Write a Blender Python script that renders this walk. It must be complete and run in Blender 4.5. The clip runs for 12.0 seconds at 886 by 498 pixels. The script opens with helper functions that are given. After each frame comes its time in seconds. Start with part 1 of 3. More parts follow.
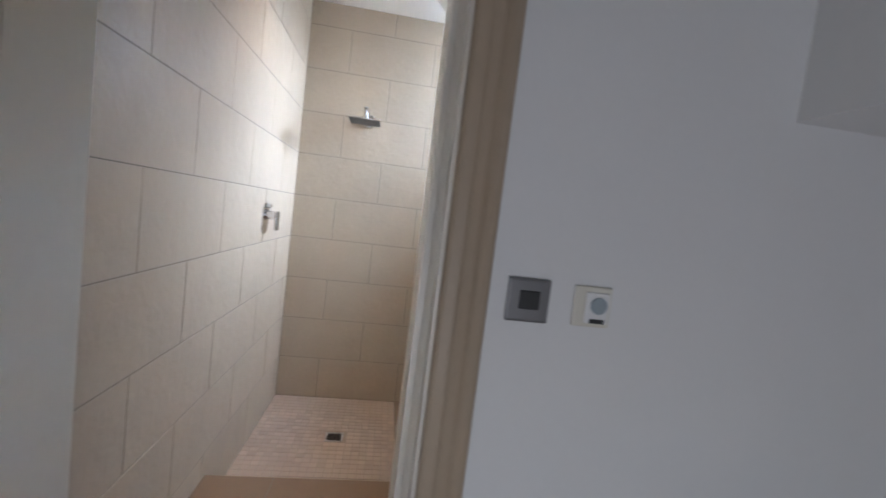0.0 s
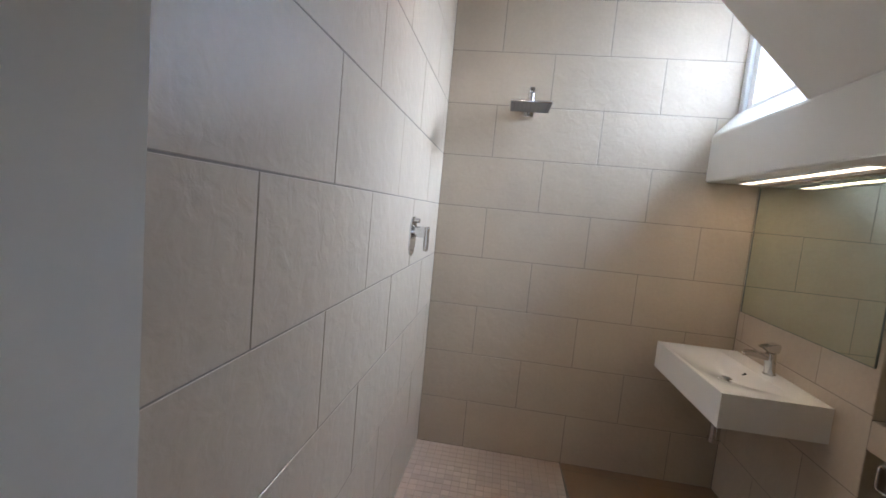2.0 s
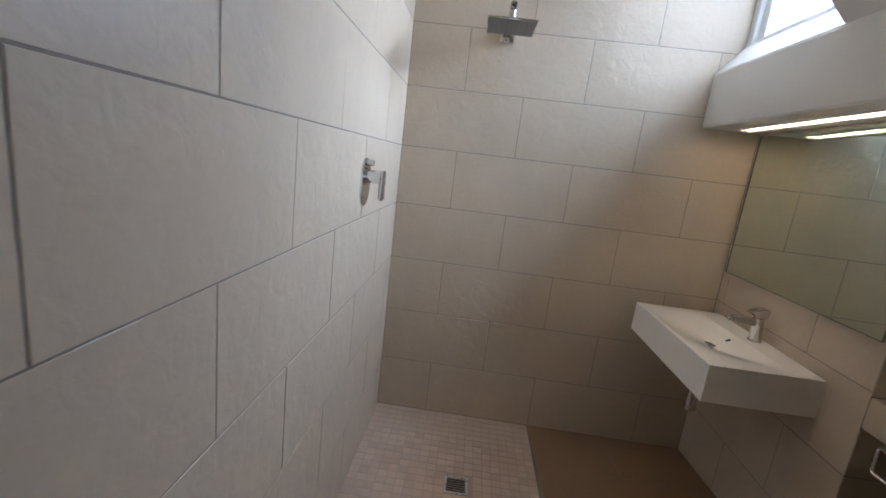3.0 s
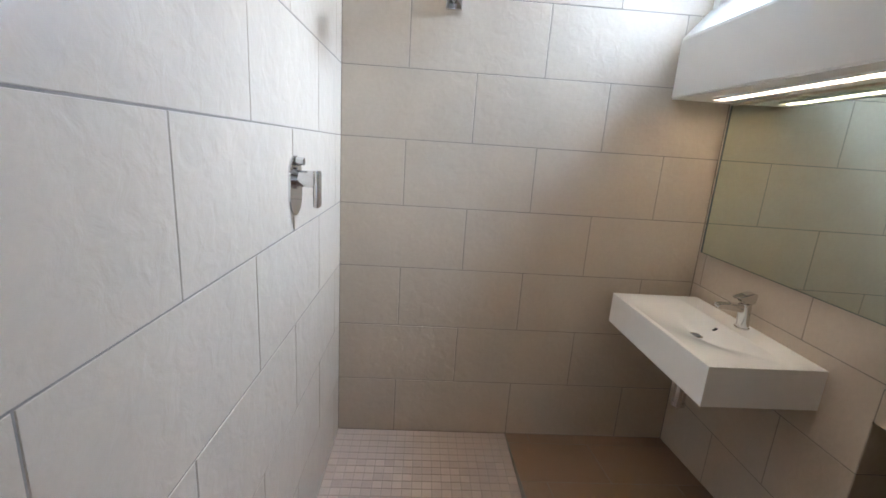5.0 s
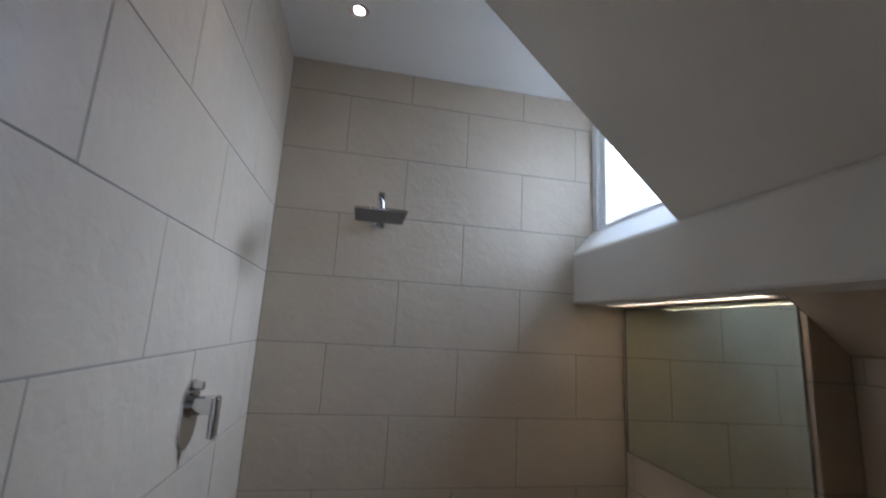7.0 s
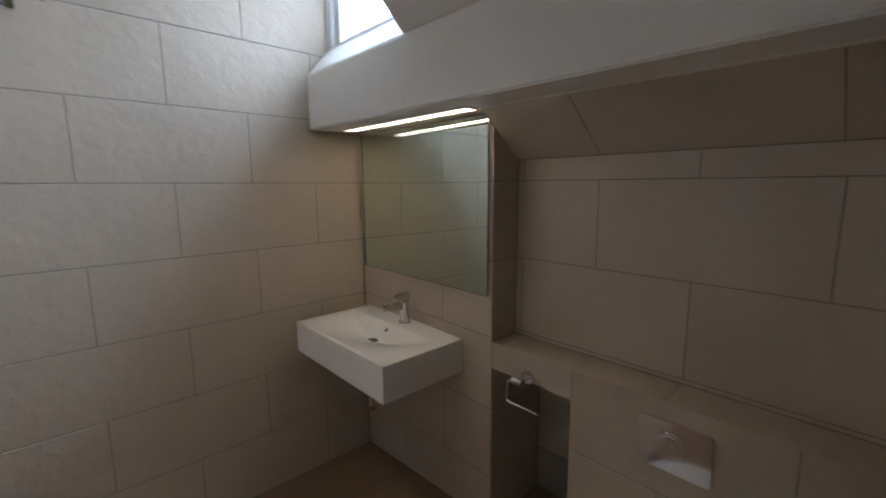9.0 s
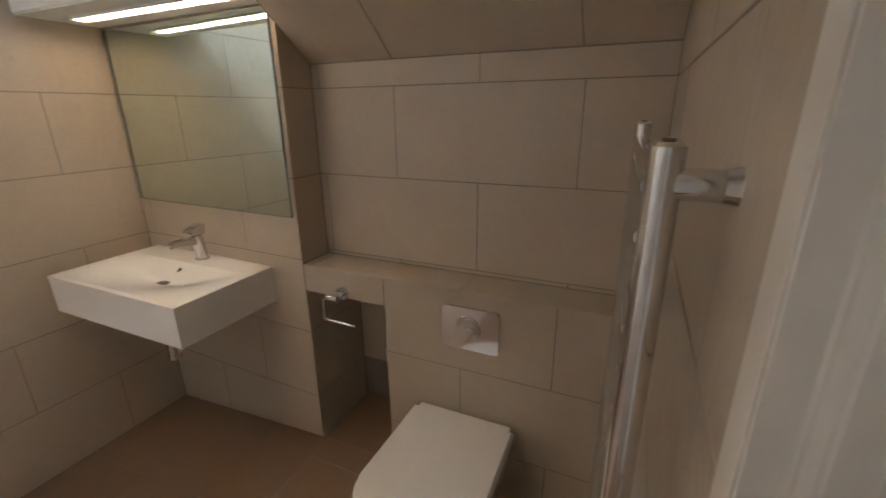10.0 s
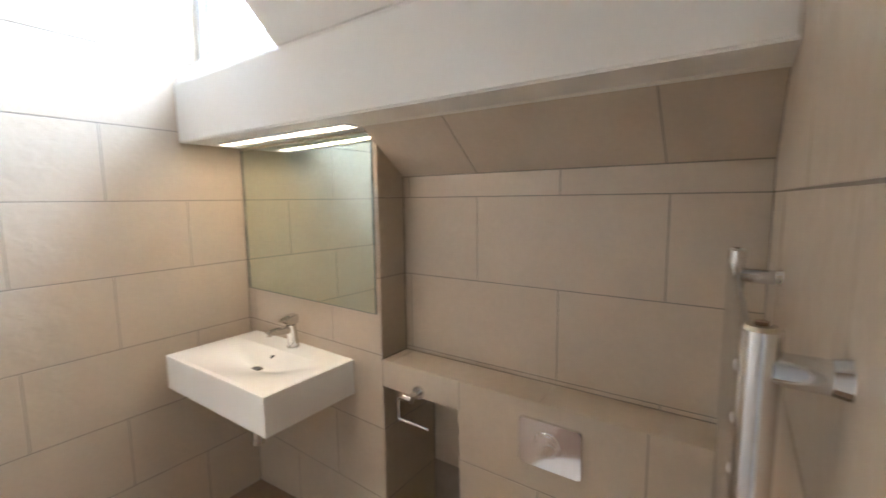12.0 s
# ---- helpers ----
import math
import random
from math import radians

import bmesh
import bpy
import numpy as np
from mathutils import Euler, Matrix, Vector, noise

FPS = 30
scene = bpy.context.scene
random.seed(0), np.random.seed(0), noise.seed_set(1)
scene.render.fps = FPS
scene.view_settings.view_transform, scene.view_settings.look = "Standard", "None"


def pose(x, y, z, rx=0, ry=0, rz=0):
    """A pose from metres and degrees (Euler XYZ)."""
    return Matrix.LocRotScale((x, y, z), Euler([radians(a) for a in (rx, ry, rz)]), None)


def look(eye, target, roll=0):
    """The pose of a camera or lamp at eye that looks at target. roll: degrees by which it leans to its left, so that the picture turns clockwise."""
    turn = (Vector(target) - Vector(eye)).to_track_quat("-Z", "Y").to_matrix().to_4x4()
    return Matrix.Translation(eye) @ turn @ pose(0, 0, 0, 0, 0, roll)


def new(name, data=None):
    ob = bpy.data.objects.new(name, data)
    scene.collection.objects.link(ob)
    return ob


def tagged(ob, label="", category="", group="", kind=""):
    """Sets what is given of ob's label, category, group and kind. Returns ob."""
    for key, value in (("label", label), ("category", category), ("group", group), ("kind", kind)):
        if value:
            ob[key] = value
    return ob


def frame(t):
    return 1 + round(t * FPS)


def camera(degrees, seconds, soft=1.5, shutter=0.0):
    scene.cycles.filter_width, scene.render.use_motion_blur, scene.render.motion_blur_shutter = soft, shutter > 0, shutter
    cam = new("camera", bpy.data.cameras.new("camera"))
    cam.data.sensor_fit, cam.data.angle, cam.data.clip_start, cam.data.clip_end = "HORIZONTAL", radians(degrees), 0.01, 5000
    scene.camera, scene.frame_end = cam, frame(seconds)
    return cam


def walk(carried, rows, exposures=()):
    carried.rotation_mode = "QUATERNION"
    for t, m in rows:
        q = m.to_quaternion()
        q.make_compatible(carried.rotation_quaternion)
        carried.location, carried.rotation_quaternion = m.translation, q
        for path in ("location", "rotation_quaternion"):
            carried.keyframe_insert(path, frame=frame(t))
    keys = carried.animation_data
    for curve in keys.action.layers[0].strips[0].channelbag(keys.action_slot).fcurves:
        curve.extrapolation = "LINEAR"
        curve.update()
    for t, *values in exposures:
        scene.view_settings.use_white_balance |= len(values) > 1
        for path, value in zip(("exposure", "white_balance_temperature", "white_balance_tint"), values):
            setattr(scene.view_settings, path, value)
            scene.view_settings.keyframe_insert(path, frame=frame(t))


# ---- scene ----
cam = camera(92.5, 12.0, soft=1.6, shutter=0.3)
PATH = [
    (0, (0.682, -3.196, 1.46), (0.954, -1.22, 1.314), 7.0),
    (0.5, (0.617, -3.057, 1.45), (0.482, -1.071, 1.255), 5.6),
    (1, (0.538, -2.833, 1.445), (0.196, -0.871, 1.263), 5.2),
    (1.5, (0.469, -2.672, 1.459), (0.07, -0.721, 1.268), 5.2),
    (2, (0.396, -2.553, 1.465), (0.129, -0.579, 1.281), 5.4),
    (2.5, (0.383, -2.418, 1.458), (0.111, -0.45, 1.227), 5.3),
    (3, (0.408, -2.26, 1.446), (0.297, -0.305, 1.04), 6.9),
    (5, (0.38, -1.978, 1.47), (0.488, -0.035, 1.01), 3.8),
    (5.5, (0.357, -1.953, 1.556), (0.499, 0.039, 1.676), 3.5),
    (6, (0.372, -1.983, 1.626), (0.454, -0.066, 2.189), 3.7),
    (6.5, (0.381, -2.001, 1.648), (0.494, -0.135, 2.36), 4.2),
    (7, (0.421, -1.988, 1.594), (0.782, -0.056, 1.961), 3.2),
    (9, (0.513, -1.977, 1.487), (1.856, -0.526, 1.187), -0.4),
    (9.5, (0.552, -2.004, 1.457), (2.138, -0.877, 0.971), -0.6),
    (10, (0.582, -2.037, 1.422), (2.313, -1.252, 0.801), -0.6),
    (10.5, (0.613, -2.061, 1.423), (2.467, -1.558, 0.870), 0.0),
    (11, (0.611, -2.069, 1.481), (2.565, -1.704, 1.261), -0.3),
    (11.5, (0.592, -2.057, 1.488), (2.463, -1.404, 1.216), 0.1),
    (12, (0.568, -2.038, 1.492), (2.199, -0.904, 1.259), -0.7),
]
EXPOSURES = [(0, 0.62, 6050, 14), (1.0, 0.35, 5980, 14), (2.0, 0.3, 5900, 14), (3.0, 0.12, 5850, 13), (5.0, 0.62, 5700, 12), (5.5, 0.62, 5700, 12), (6.0, 0.2, 5750, 13), (6.5, -0.35, 5750, 13), (7.0, -0.85, 5650, 13), (9.0, -0.25, 5720, 12), (9.5, 0.15, 6000, 13), (10.0, 0.58, 6350, 15), (10.5, 1.0, 6450, 15), (11.0, 1.33, 6400, 15), (11.5, 1.5, 6250, 14), (12.0, 1.45, 5920, 12)]
walk(cam, [(t, look(eye, target, roll)) for t, eye, target, roll in PATH], EXPOSURES)

# ---- light ----
world = bpy.data.worlds.new("sky")
scene.world = world
world.use_nodes = True
wn = world.node_tree.nodes
sky = wn.new("ShaderNodeTexSky")
sky.sky_type, sky.sun_disc = "NISHITA", False
sky.sun_elevation, sky.sun_rotation = radians(40), radians(60)
world.node_tree.links.new(sky.outputs[0], wn["Background"].inputs[0])
wn["Background"].inputs[1].default_value = 0.12


def lamp(name, kind, m, energy, color, **more):
    data = bpy.data.lights.new(name, kind)
    data.energy, data.color = energy, color
    for key, value in more.items():
        if key == "shape": data.shape = value
        if key == "size": data.size = value
        if key == "size_y": data.size_y = value
        if key == "angle": data.angle = value
        if key == "spot_size": data.spot_size = value
        if key == "spot_blend": data.spot_blend = value
        if key == "radius": data.shadow_soft_size = value
    ob = new(name, data)
    ob.matrix_world = m
    return ob


lamp("sun", "SUN", look((6, -3, 6), (0, 0, 0)), 0.7, (1, 0.96, 0.9), angle=radians(15))
# daylight of the dormer window, and an added fill behind the hall's unseen opening
lamp("dormer_daylight", "AREA", look((3.1, 0.25, 3.75), (0.5, -0.65, 1.75)), 1350, (0.66, 0.81, 1.0), shape="RECTANGLE", size=3.2, size_y=2.0)
lamp("hall_daylight_fill", "AREA", look((0.55, -4.42, 0.85), (0.8, -2.4, 0.95)), 6, (0.92, 0.95, 1.0), shape="RECTANGLE", size=0.96, size_y=1.0)


# ---- materials ----
def material(name, color, rough=0.5, metal=0.0, vary=0.08, scale=6.0, fine=60.0, bump=0.0, bump_scale=40.0, per_piece=0.0, dirt=None, coat=0.0, spec=0.5):
    mat = bpy.data.materials.new(name)
    mat.use_nodes = True
    nt = mat.node_tree
    nd, ln = nt.nodes, nt.links
    b = nd["Principled BSDF"]
    b.inputs["Roughness"].default_value, b.inputs["Metallic"].default_value = rough, metal
    b.inputs["Coat Weight"].default_value = coat
    b.inputs["Specular IOR Level"].default_value = spec
    geo = nd.new("ShaderNodeNewGeometry")
    n1, n2 = nd.new("ShaderNodeTexNoise"), nd.new("ShaderNodeTexNoise")
    n1.inputs["Scale"].default_value, n1.inputs["Detail"].default_value = scale, 6
    n2.inputs["Scale"].default_value, n2.inputs["Detail"].default_value = fine, 4
    for n in (n1, n2):
        ln.new(geo.outputs["Position"], n.inputs["Vector"])
    mix = nd.new("ShaderNodeMath")
    mix.operation = "MULTIPLY_ADD"
    mix.inputs[1].default_value = 0.65
    ln.new(n1.outputs[0], mix.inputs[0])
    half = nd.new("ShaderNodeMath")
    half.operation = "MULTIPLY"
    half.inputs[1].default_value = 0.35
    ln.new(n2.outputs[0], half.inputs[0])
    ln.new(half.outputs[0], mix.inputs[2])
    value = mix.outputs[0]
    if per_piece:
        info = nd.new("ShaderNodeObjectInfo")
        add = nd.new("ShaderNodeMath")
        add.operation = "MULTIPLY_ADD"
        add.inputs[1].default_value = per_piece
        ln.new(info.outputs["Random"], add.inputs[0])
        ln.new(value, add.inputs[2])
        value = add.outputs[0]
    ramp = nd.new("ShaderNodeMapRange")
    ramp.inputs[1].default_value, ramp.inputs[2].default_value = 0.3, 0.7 + per_piece
    ln.new(value, ramp.inputs[0])
    col = nd.new("ShaderNodeMix")
    col.data_type = "RGBA"
    lo = dirt or tuple(c * (1 - vary) for c in color)
    col.inputs[6].default_value = (*lo, 1)
    col.inputs[7].default_value = (*(min(1, c * (1 + vary)) for c in color), 1)
    ln.new(ramp.outputs[0], col.inputs[0])
    ln.new(col.outputs[2], b.inputs["Base Color"])
    rr = nd.new("ShaderNodeMapRange")
    rr.inputs[3].default_value, rr.inputs[4].default_value = rough * 0.85, min(1, rough * 1.15)
    ln.new(n2.outputs[0], rr.inputs[0])
    ln.new(rr.outputs[0], b.inputs["Roughness"])
    if bump:
        n3 = nd.new("ShaderNodeTexNoise")
        n3.inputs["Scale"].default_value, n3.inputs["Detail"].default_value, n3.inputs["Distortion"].default_value = bump_scale, 5, 0.5
        ln.new(geo.outputs["Position"], n3.inputs["Vector"])
        bp = nd.new("ShaderNodeBump")
        bp.inputs["Strength"].default_value, bp.inputs["Distance"].default_value = bump, 0.004
        ln.new(n3.outputs[0], bp.inputs["Height"])
        ln.new(bp.outputs[0], b.inputs["Normal"])
    return mat


def glowing(name, color, strength):
    mat = bpy.data.materials.new(name)
    mat.use_nodes = True
    b = mat.node_tree.nodes["Principled BSDF"]
    b.inputs["Base Color"].default_value = (*color, 1)
    b.inputs["Emission Color"].default_value = (*color, 1)
    b.inputs["Emission Strength"].default_value = strength
    return mat


TILE = material("cream_stoneware", (0.50, 0.413, 0.312), 0.36, vary=0.09, scale=5, fine=55, bump=0.75, bump_scale=20, per_piece=0.12)
FLOOR_TILE = material("tan_floor_stoneware", (0.25, 0.156, 0.092), 0.42, vary=0.10, scale=4, fine=40, bump=0.15, bump_scale=30, per_piece=0.15)
MOSAIC = material("pale_pink_beige_mosaic", (0.50, 0.385, 0.305), 0.40, vary=0.16, scale=9, fine=80, bump=0.2, bump_scale=60, per_piece=0.6)
GROUT = material("grey_brown_grout", (0.25, 0.217, 0.183), 0.9, vary=0.15, scale=12, fine=120, bump=0.3, bump_scale=150)
GROUT_PALE = material("beige_grout", (0.40, 0.325, 0.26), 0.9, vary=0.15, scale=12, fine=120, bump=0.3, bump_scale=150)
PLASTER = material("white_plaster", (0.80, 0.77, 0.72), 0.75, vary=0.02, scale=3, fine=70, bump=0.08, bump_scale=120)
HALL_PAINT = material("white_hall_paint", (0.78, 0.78, 0.77), 0.7, vary=0.02, scale=3, fine=70, bump=0.08, bump_scale=120)
GLOSS = material("cream_gloss_paint", (0.76, 0.72, 0.65), 0.32, vary=0.025, scale=5, fine=40, bump=0.06, bump_scale=50)
TRIM = material("beige_trim", (0.42, 0.335, 0.245), 0.4, vary=0.05, scale=5, fine=40, bump=0.06, bump_scale=50)
CERAMIC = material("white_glazed_ceramic", (0.84, 0.82, 0.78), 0.10, vary=0.01, scale=4, fine=30, coat=0.5)
CHROME = material("polished_chrome", (0.72, 0.72, 0.73), 0.09, metal=1.0, vary=0.03, scale=10, fine=60)
STEEL = material("brushed_steel", (0.55, 0.54, 0.53), 0.28, metal=1.0, vary=0.05, scale=10, fine=90)
DARK = material("dark_opening", (0.03, 0.03, 0.03), 0.5, vary=0.1)
BRASS = material("aged_hinge_metal", (0.16, 0.11, 0.07), 0.45, metal=0.6, vary=0.15)
CAP = material("brassy_end_cap", (0.52, 0.46, 0.36), 0.3, metal=1.0, vary=0.08)
IVORY = material("ivory_plastic", (0.72, 0.69, 0.60), 0.35, vary=0.02)
WHITE_PLASTIC = material("white_plastic", (0.80, 0.80, 0.79), 0.3, vary=0.02)
SOCKET_GREY = material("blue_grey_plastic", (0.34, 0.40, 0.43), 0.3, vary=0.05)
# nozzle rubber, also the colour of the shower plate's painted dark reflection
NOZZLE_REFLECTION = material("grey_nozzle_and_dark_reflection", (0.19, 0.19, 0.195), 0.5, vary=0.1)
SEAL = material("dark_silicone_edge", (0.10, 0.12, 0.11), 0.5, vary=0.1)
SILVER = material("mirror_silvering", (0.74, 0.83, 0.77), 0.015, metal=1.0, vary=0.005)
LED = glowing("warm_led_diffuser", (1.0, 0.78, 0.54), 24)
BULB = glowing("spot_bulb", (1.0, 0.93, 0.82), 40)
BULB_DIM = glowing("amber_spot_bulb", (1.0, 0.62, 0.30), 3)
PANE = bpy.data.materials.new("window_glass")
PANE.use_nodes = True
pb = PANE.node_tree.nodes["Principled BSDF"]
pb.inputs["Transmission Weight"].default_value, pb.inputs["Roughness"].default_value, pb.inputs["IOR"].default_value = 1.0, 0.0, 1.45


# ---- mesh helpers ----
def mesh_of(bm, name, mat, smooth=False):
    bmesh.ops.recalc_face_normals(bm, faces=bm.faces)
    me = bpy.data.meshes.new(name)
    bm.to_mesh(me)
    bm.free()
    me.materials.append(mat)
    if smooth:
        for p in me.polygons:
            p.use_smooth = True
    return me


def part(name, bm, mat, parent=None, label="", smooth=False):
    round_metal = mat in (CHROME, STEEL, CAP)
    ob = new(name, mesh_of(bm, name, mat, smooth or round_metal))
    if round_metal:
        ob.data.set_sharp_from_angle(angle=radians(35))
    if parent:
        ob.parent = parent
    if label:
        tagged(ob, label)
    return ob


def thing(name, label, category, at=(0, 0, 0), group=""):
    ob = new(name)
    ob.location = at
    bpy.context.view_layer.update()
    return tagged(ob, label, category, group)


def structure(name, bm, mat, label="", category="", smooth=False):
    return tagged(part(name, bm, mat, smooth=smooth), label, category, kind="structure")


def box(x0, y0, z0, x1, y1, z1, bevel=0.0, seg=2, bm=None):
    bm = bm or bmesh.new()
    made = bmesh.ops.create_cube(bm, size=1, matrix=Matrix.Translation(((x0 + x1) / 2, (y0 + y1) / 2, (z0 + z1) / 2)) @ Matrix.Diagonal((abs(x1 - x0), abs(y1 - y0), abs(z1 - z0), 1)))
    if bevel:
        edges = {e for v in made["verts"] for e in v.link_edges}
        bmesh.ops.bevel(bm, geom=list(edges), offset=bevel, segments=seg, affect="EDGES", profile=0.5)
    return bm


def rod(p, q, r, bm=None, seg=20, r2=None):
    bm = bm or bmesh.new()
    p, q = Vector(p), Vector(q)
    m = Matrix.Translation((p + q) / 2) @ (q - p).to_track_quat("Z", "Y").to_matrix().to_4x4()
    bmesh.ops.create_cone(bm, cap_ends=True, segments=seg, radius1=r, radius2=r if r2 is None else r2, depth=(q - p).length, matrix=m)
    return bm


def prism(outline, a, b, axis="y", bm=None):
    """A polygon, in the two axes left over, drawn out from a to b along axis."""
    bm = bm or bmesh.new()
    put = {"x": lambda s, u, v: (s, u, v), "y": lambda s, u, v: (u, s, v), "z": lambda s, u, v: (u, v, s)}[axis]
    lo = [bm.verts.new(put(a, u, v)) for u, v in outline]
    hi = [bm.verts.new(put(b, u, v)) for u, v in outline]
    bm.faces.new(lo)
    bm.faces.new(hi)
    for i in range(len(lo)):
        j = (i + 1) % len(lo)
        bm.faces.new((lo[i], lo[j], hi[j], hi[i]))
    return bm


def tube(points, r, name, mat, parent=None, label=""):
    """A round bar bent along points, as a mesh."""
    curve = bpy.data.curves.new(name, "CURVE")
    curve.dimensions, curve.bevel_depth, curve.bevel_resolution, curve.use_fill_caps = "3D", r, 4, True
    sp = curve.splines.new("POLY")
    sp.points.add(len(points) - 1)
    for s, p in zip(sp.points, points):
        s.co = (*p, 1)
    tmp = bpy.data.objects.new(name, curve)
    me = bpy.data.meshes.new_from_object(tmp)
    bpy.data.objects.remove(tmp)
    me.materials.clear()
    me.materials.append(mat)
    for p in me.polygons:
        p.use_smooth = True
    ob = new(name, me)
    if parent:
        ob.parent = parent
    if label:
        tagged(ob, label)
    return ob


def bend(a, corner, b, r, n=6):
    """Points that round the corner between a and b."""
    a, c, b = Vector(a), Vector(corner), Vector(b)
    p, q = c + (a - c).normalized() * r, c + (b - c).normalized() * r
    return [(p * (1 - t) ** 2 + c * 2 * t * (1 - t) + q * t * t)[:] for t in (i / n for i in range(n + 1))]


# ---- tiles: one mesh for each size, pieces of their own ----
piece_meshes = {}
JOINT, THICK = 0.0036, 0.006


def piece(w, h, mat, name="tile", thick=THICK, edge=0.0009):
    key = (round(w, 3), round(h, 3), mat.name, name)
    if key not in piece_meshes:
        bm = bmesh.new()
        e = edge
        rings = [[(0, 0, 0), (w, 0, 0), (w, h, 0), (0, h, 0)], [(0, 0, thick - e), (w, 0, thick - e), (w, h, thick - e), (0, h, thick - e)], [(e, e, thick), (w - e, e, thick), (w - e, h - e, thick), (e, h - e, thick)]]
        vs = [[bm.verts.new(c) for c in ring] for ring in rings]
        for a, b in zip(vs, vs[1:]):
            for i in range(4):
                bm.faces.new((a[i], a[(i + 1) % 4], b[(i + 1) % 4], b[i]))
        bm.faces.new(vs[2])
        piece_meshes[key] = mesh_of(bm, name, mat)
    return piece_meshes[key]


def lay(parent, origin, u, v, rects, mat=TILE, name="tile", joint=JOINT, thick=THICK):
    """Tiles on a plane: its origin is on the finished face, u and v run along it, u x v faces out."""
    u, v = Vector(u).normalized(), Vector(v).normalized()
    n = u.cross(v)
    for u0, v0, u1, v1 in rects:
        w, h = u1 - u0 - joint, v1 - v0 - joint
        if w < 0.006 or h < 0.006:
            continue
        at = Vector(origin) + u * (u0 + joint / 2) + v * (v0 + joint / 2) - n * (thick + random.uniform(-0.0003, 0.0005))
        ob = new(name, piece(w, h, mat, name, thick))
        ob.matrix_world = Matrix(((u.x, v.x, n.x, at.x), (u.y, v.y, n.y, at.y), (u.z, v.z, n.z, at.z), (0, 0, 0, 1)))
        ob.parent = parent


def courses(u0, u1, v0, v1, even, odd, pitch=0.6, height=0.3, start=0.0):
    """Half-bond courses between u0..u1 and v0..v1; even and odd are the places of one upright joint."""
    out = []
    row = math.floor((v0 - start) / height + 1e-6)
    while start + row * height < v1 - 1e-6:
        a, b = max(v0, start + row * height), min(v1, start + (row + 1) * height)
        ph = odd if row % 2 else even
        x = ph - math.ceil((ph - u0) / pitch) * pitch
        while x < u1:
            l, r = max(u0, x), min(u1, x + pitch)
            if r - l > 0.012:
                out.append((l, a, r, b))
            x += pitch
        row += 1
    return out


# ---- the shower room's shell ----
CEIL, FRONT, BOXX, HALLY = 2.863, -2.107, 1.474, -2.46
G = 0.0016

wall_back = structure("wall_back", box(1.655, G, -0.15, 2.2, 0.16, 1.99, bm=box(-0.15, G, -0.15, 1.655, 0.16, 3.05)), GROUT, "wall clad in large cream stone-look tiles", "wall")
wall_left = structure("wall_left", box(-0.15, -2.132, -0.15, -G, G, 3.05), GROUT, "wall clad in large cream stone-look tiles", "wall")
# the mirror wall stands slightly askew
MX0, MX1, MY1 = 1.752, 1.717, -0.95
wall_mirror = structure("wall_mirror", prism([(MX0 + G, 0.004), (MX1 + G, MY1 + G), (2.05, MY1 + G), (2.05, 0.004)], -0.1, 1.80, "z"), GROUT, "cream tiled wall behind the basin and mirror", "wall")
wall_cistern = structure("wall_cistern", box(MX1 + G, -1.296 - G, -0.1, 2.06, FRONT, 0.879), GROUT, "tiled boxing behind the toilet with a ledge on top", "wall")
bm = box(MX1 + G, MY1 + 0.004, 0.782, 2.06, -1.300, 0.879)
box(2.05, MY1 + 0.1, -0.1, 2.2, -1.36, 0.85, bm=bm)
lintel = structure("wall_niche", bm, GROUT, "tiled lintel and back of the paper roll niche", "wall")
wall_alcove = structure("wall_alcove", box(1.863 + G, MY1 + 0.02, 0.86, 2.06, FRONT, 1.60), GROUT, "tan tiled alcove wall above the ledge", "wall")
sl = Vector((1.63 - 1.863, 0, 1.76 - 1.58)).normalized()
sn = Vector((-sl.z, 0, sl.x))
bm = prism([(1.863 + 0.004, 1.577 + G), (1.63 + 0.004, 1.757 + G), (1.75, 1.90), (2.0, 1.72), (2.0, 1.58)], MY1 + 0.004, FRONT, "y")
wall_slope = structure("wall_slope", bm, GROUT, "sloping tiled strip at the top of the alcove", "wall")
bm = box(0.828, FRONT - G, -0.1, 2.2, HALLY + 0.12, 3.05)
box(-0.15, FRONT - 0.03, 2.235, 0.79, HALLY + 0.12, 3.05, bm=bm)
wall_front = structure("wall_front", bm, GROUT, "cream tiled wall beside the doorway", "wall")
bm = box(0.828, HALLY + 0.12, -0.1, 2.4, HALLY, 3.05)
box(-1.2, HALLY + 0.12, 2.25, 0.818, HALLY, 3.05, bm=bm)
box(-1.2, -2.133, -0.1, -0.09, HALLY, 3.05, bm=bm)
wall_hall = structure("wall_hall", bm, HALL_PAINT, "plain white painted hall wall", "wall")

# ceiling, sloping soffit and the boxing below the dormer
structure("ceiling", box(-0.15, 0.16, CEIL, 1.9, FRONT - 0.02, CEIL + 0.12), PLASTER, "flat white plaster ceiling", "ceiling")
structure("ceiling_slope", prism([(0.598, CEIL), (BOXX - 0.004, 2.006), (1.66, 2.006), (1.66, CEIL)], -0.745, FRONT, "y"), PLASTER, "white sloping plaster soffit with the dormer's cheek", "ceiling")
bm = prism([(BOXX, 1.752), (BOXX, 2.000), (1.585, 2.128), (2.0, 2.128), (2.0, 1.752)], G, FRONT, "y")
for v in bm.verts:
    if v.co.y < -1 and v.co.z < 1.8:
        v.co.z -= 0.013
bmesh.ops.bevel(bm, geom=[e for e in bm.edges if all(abs(v.co.x - BOXX) < 1e-4 for v in e.verts)], offset=0.006, segments=3, affect="EDGES")
boxing = structure("boxing", bm, PLASTER, "white plastered boxing with a sloping window sill", "boxing")

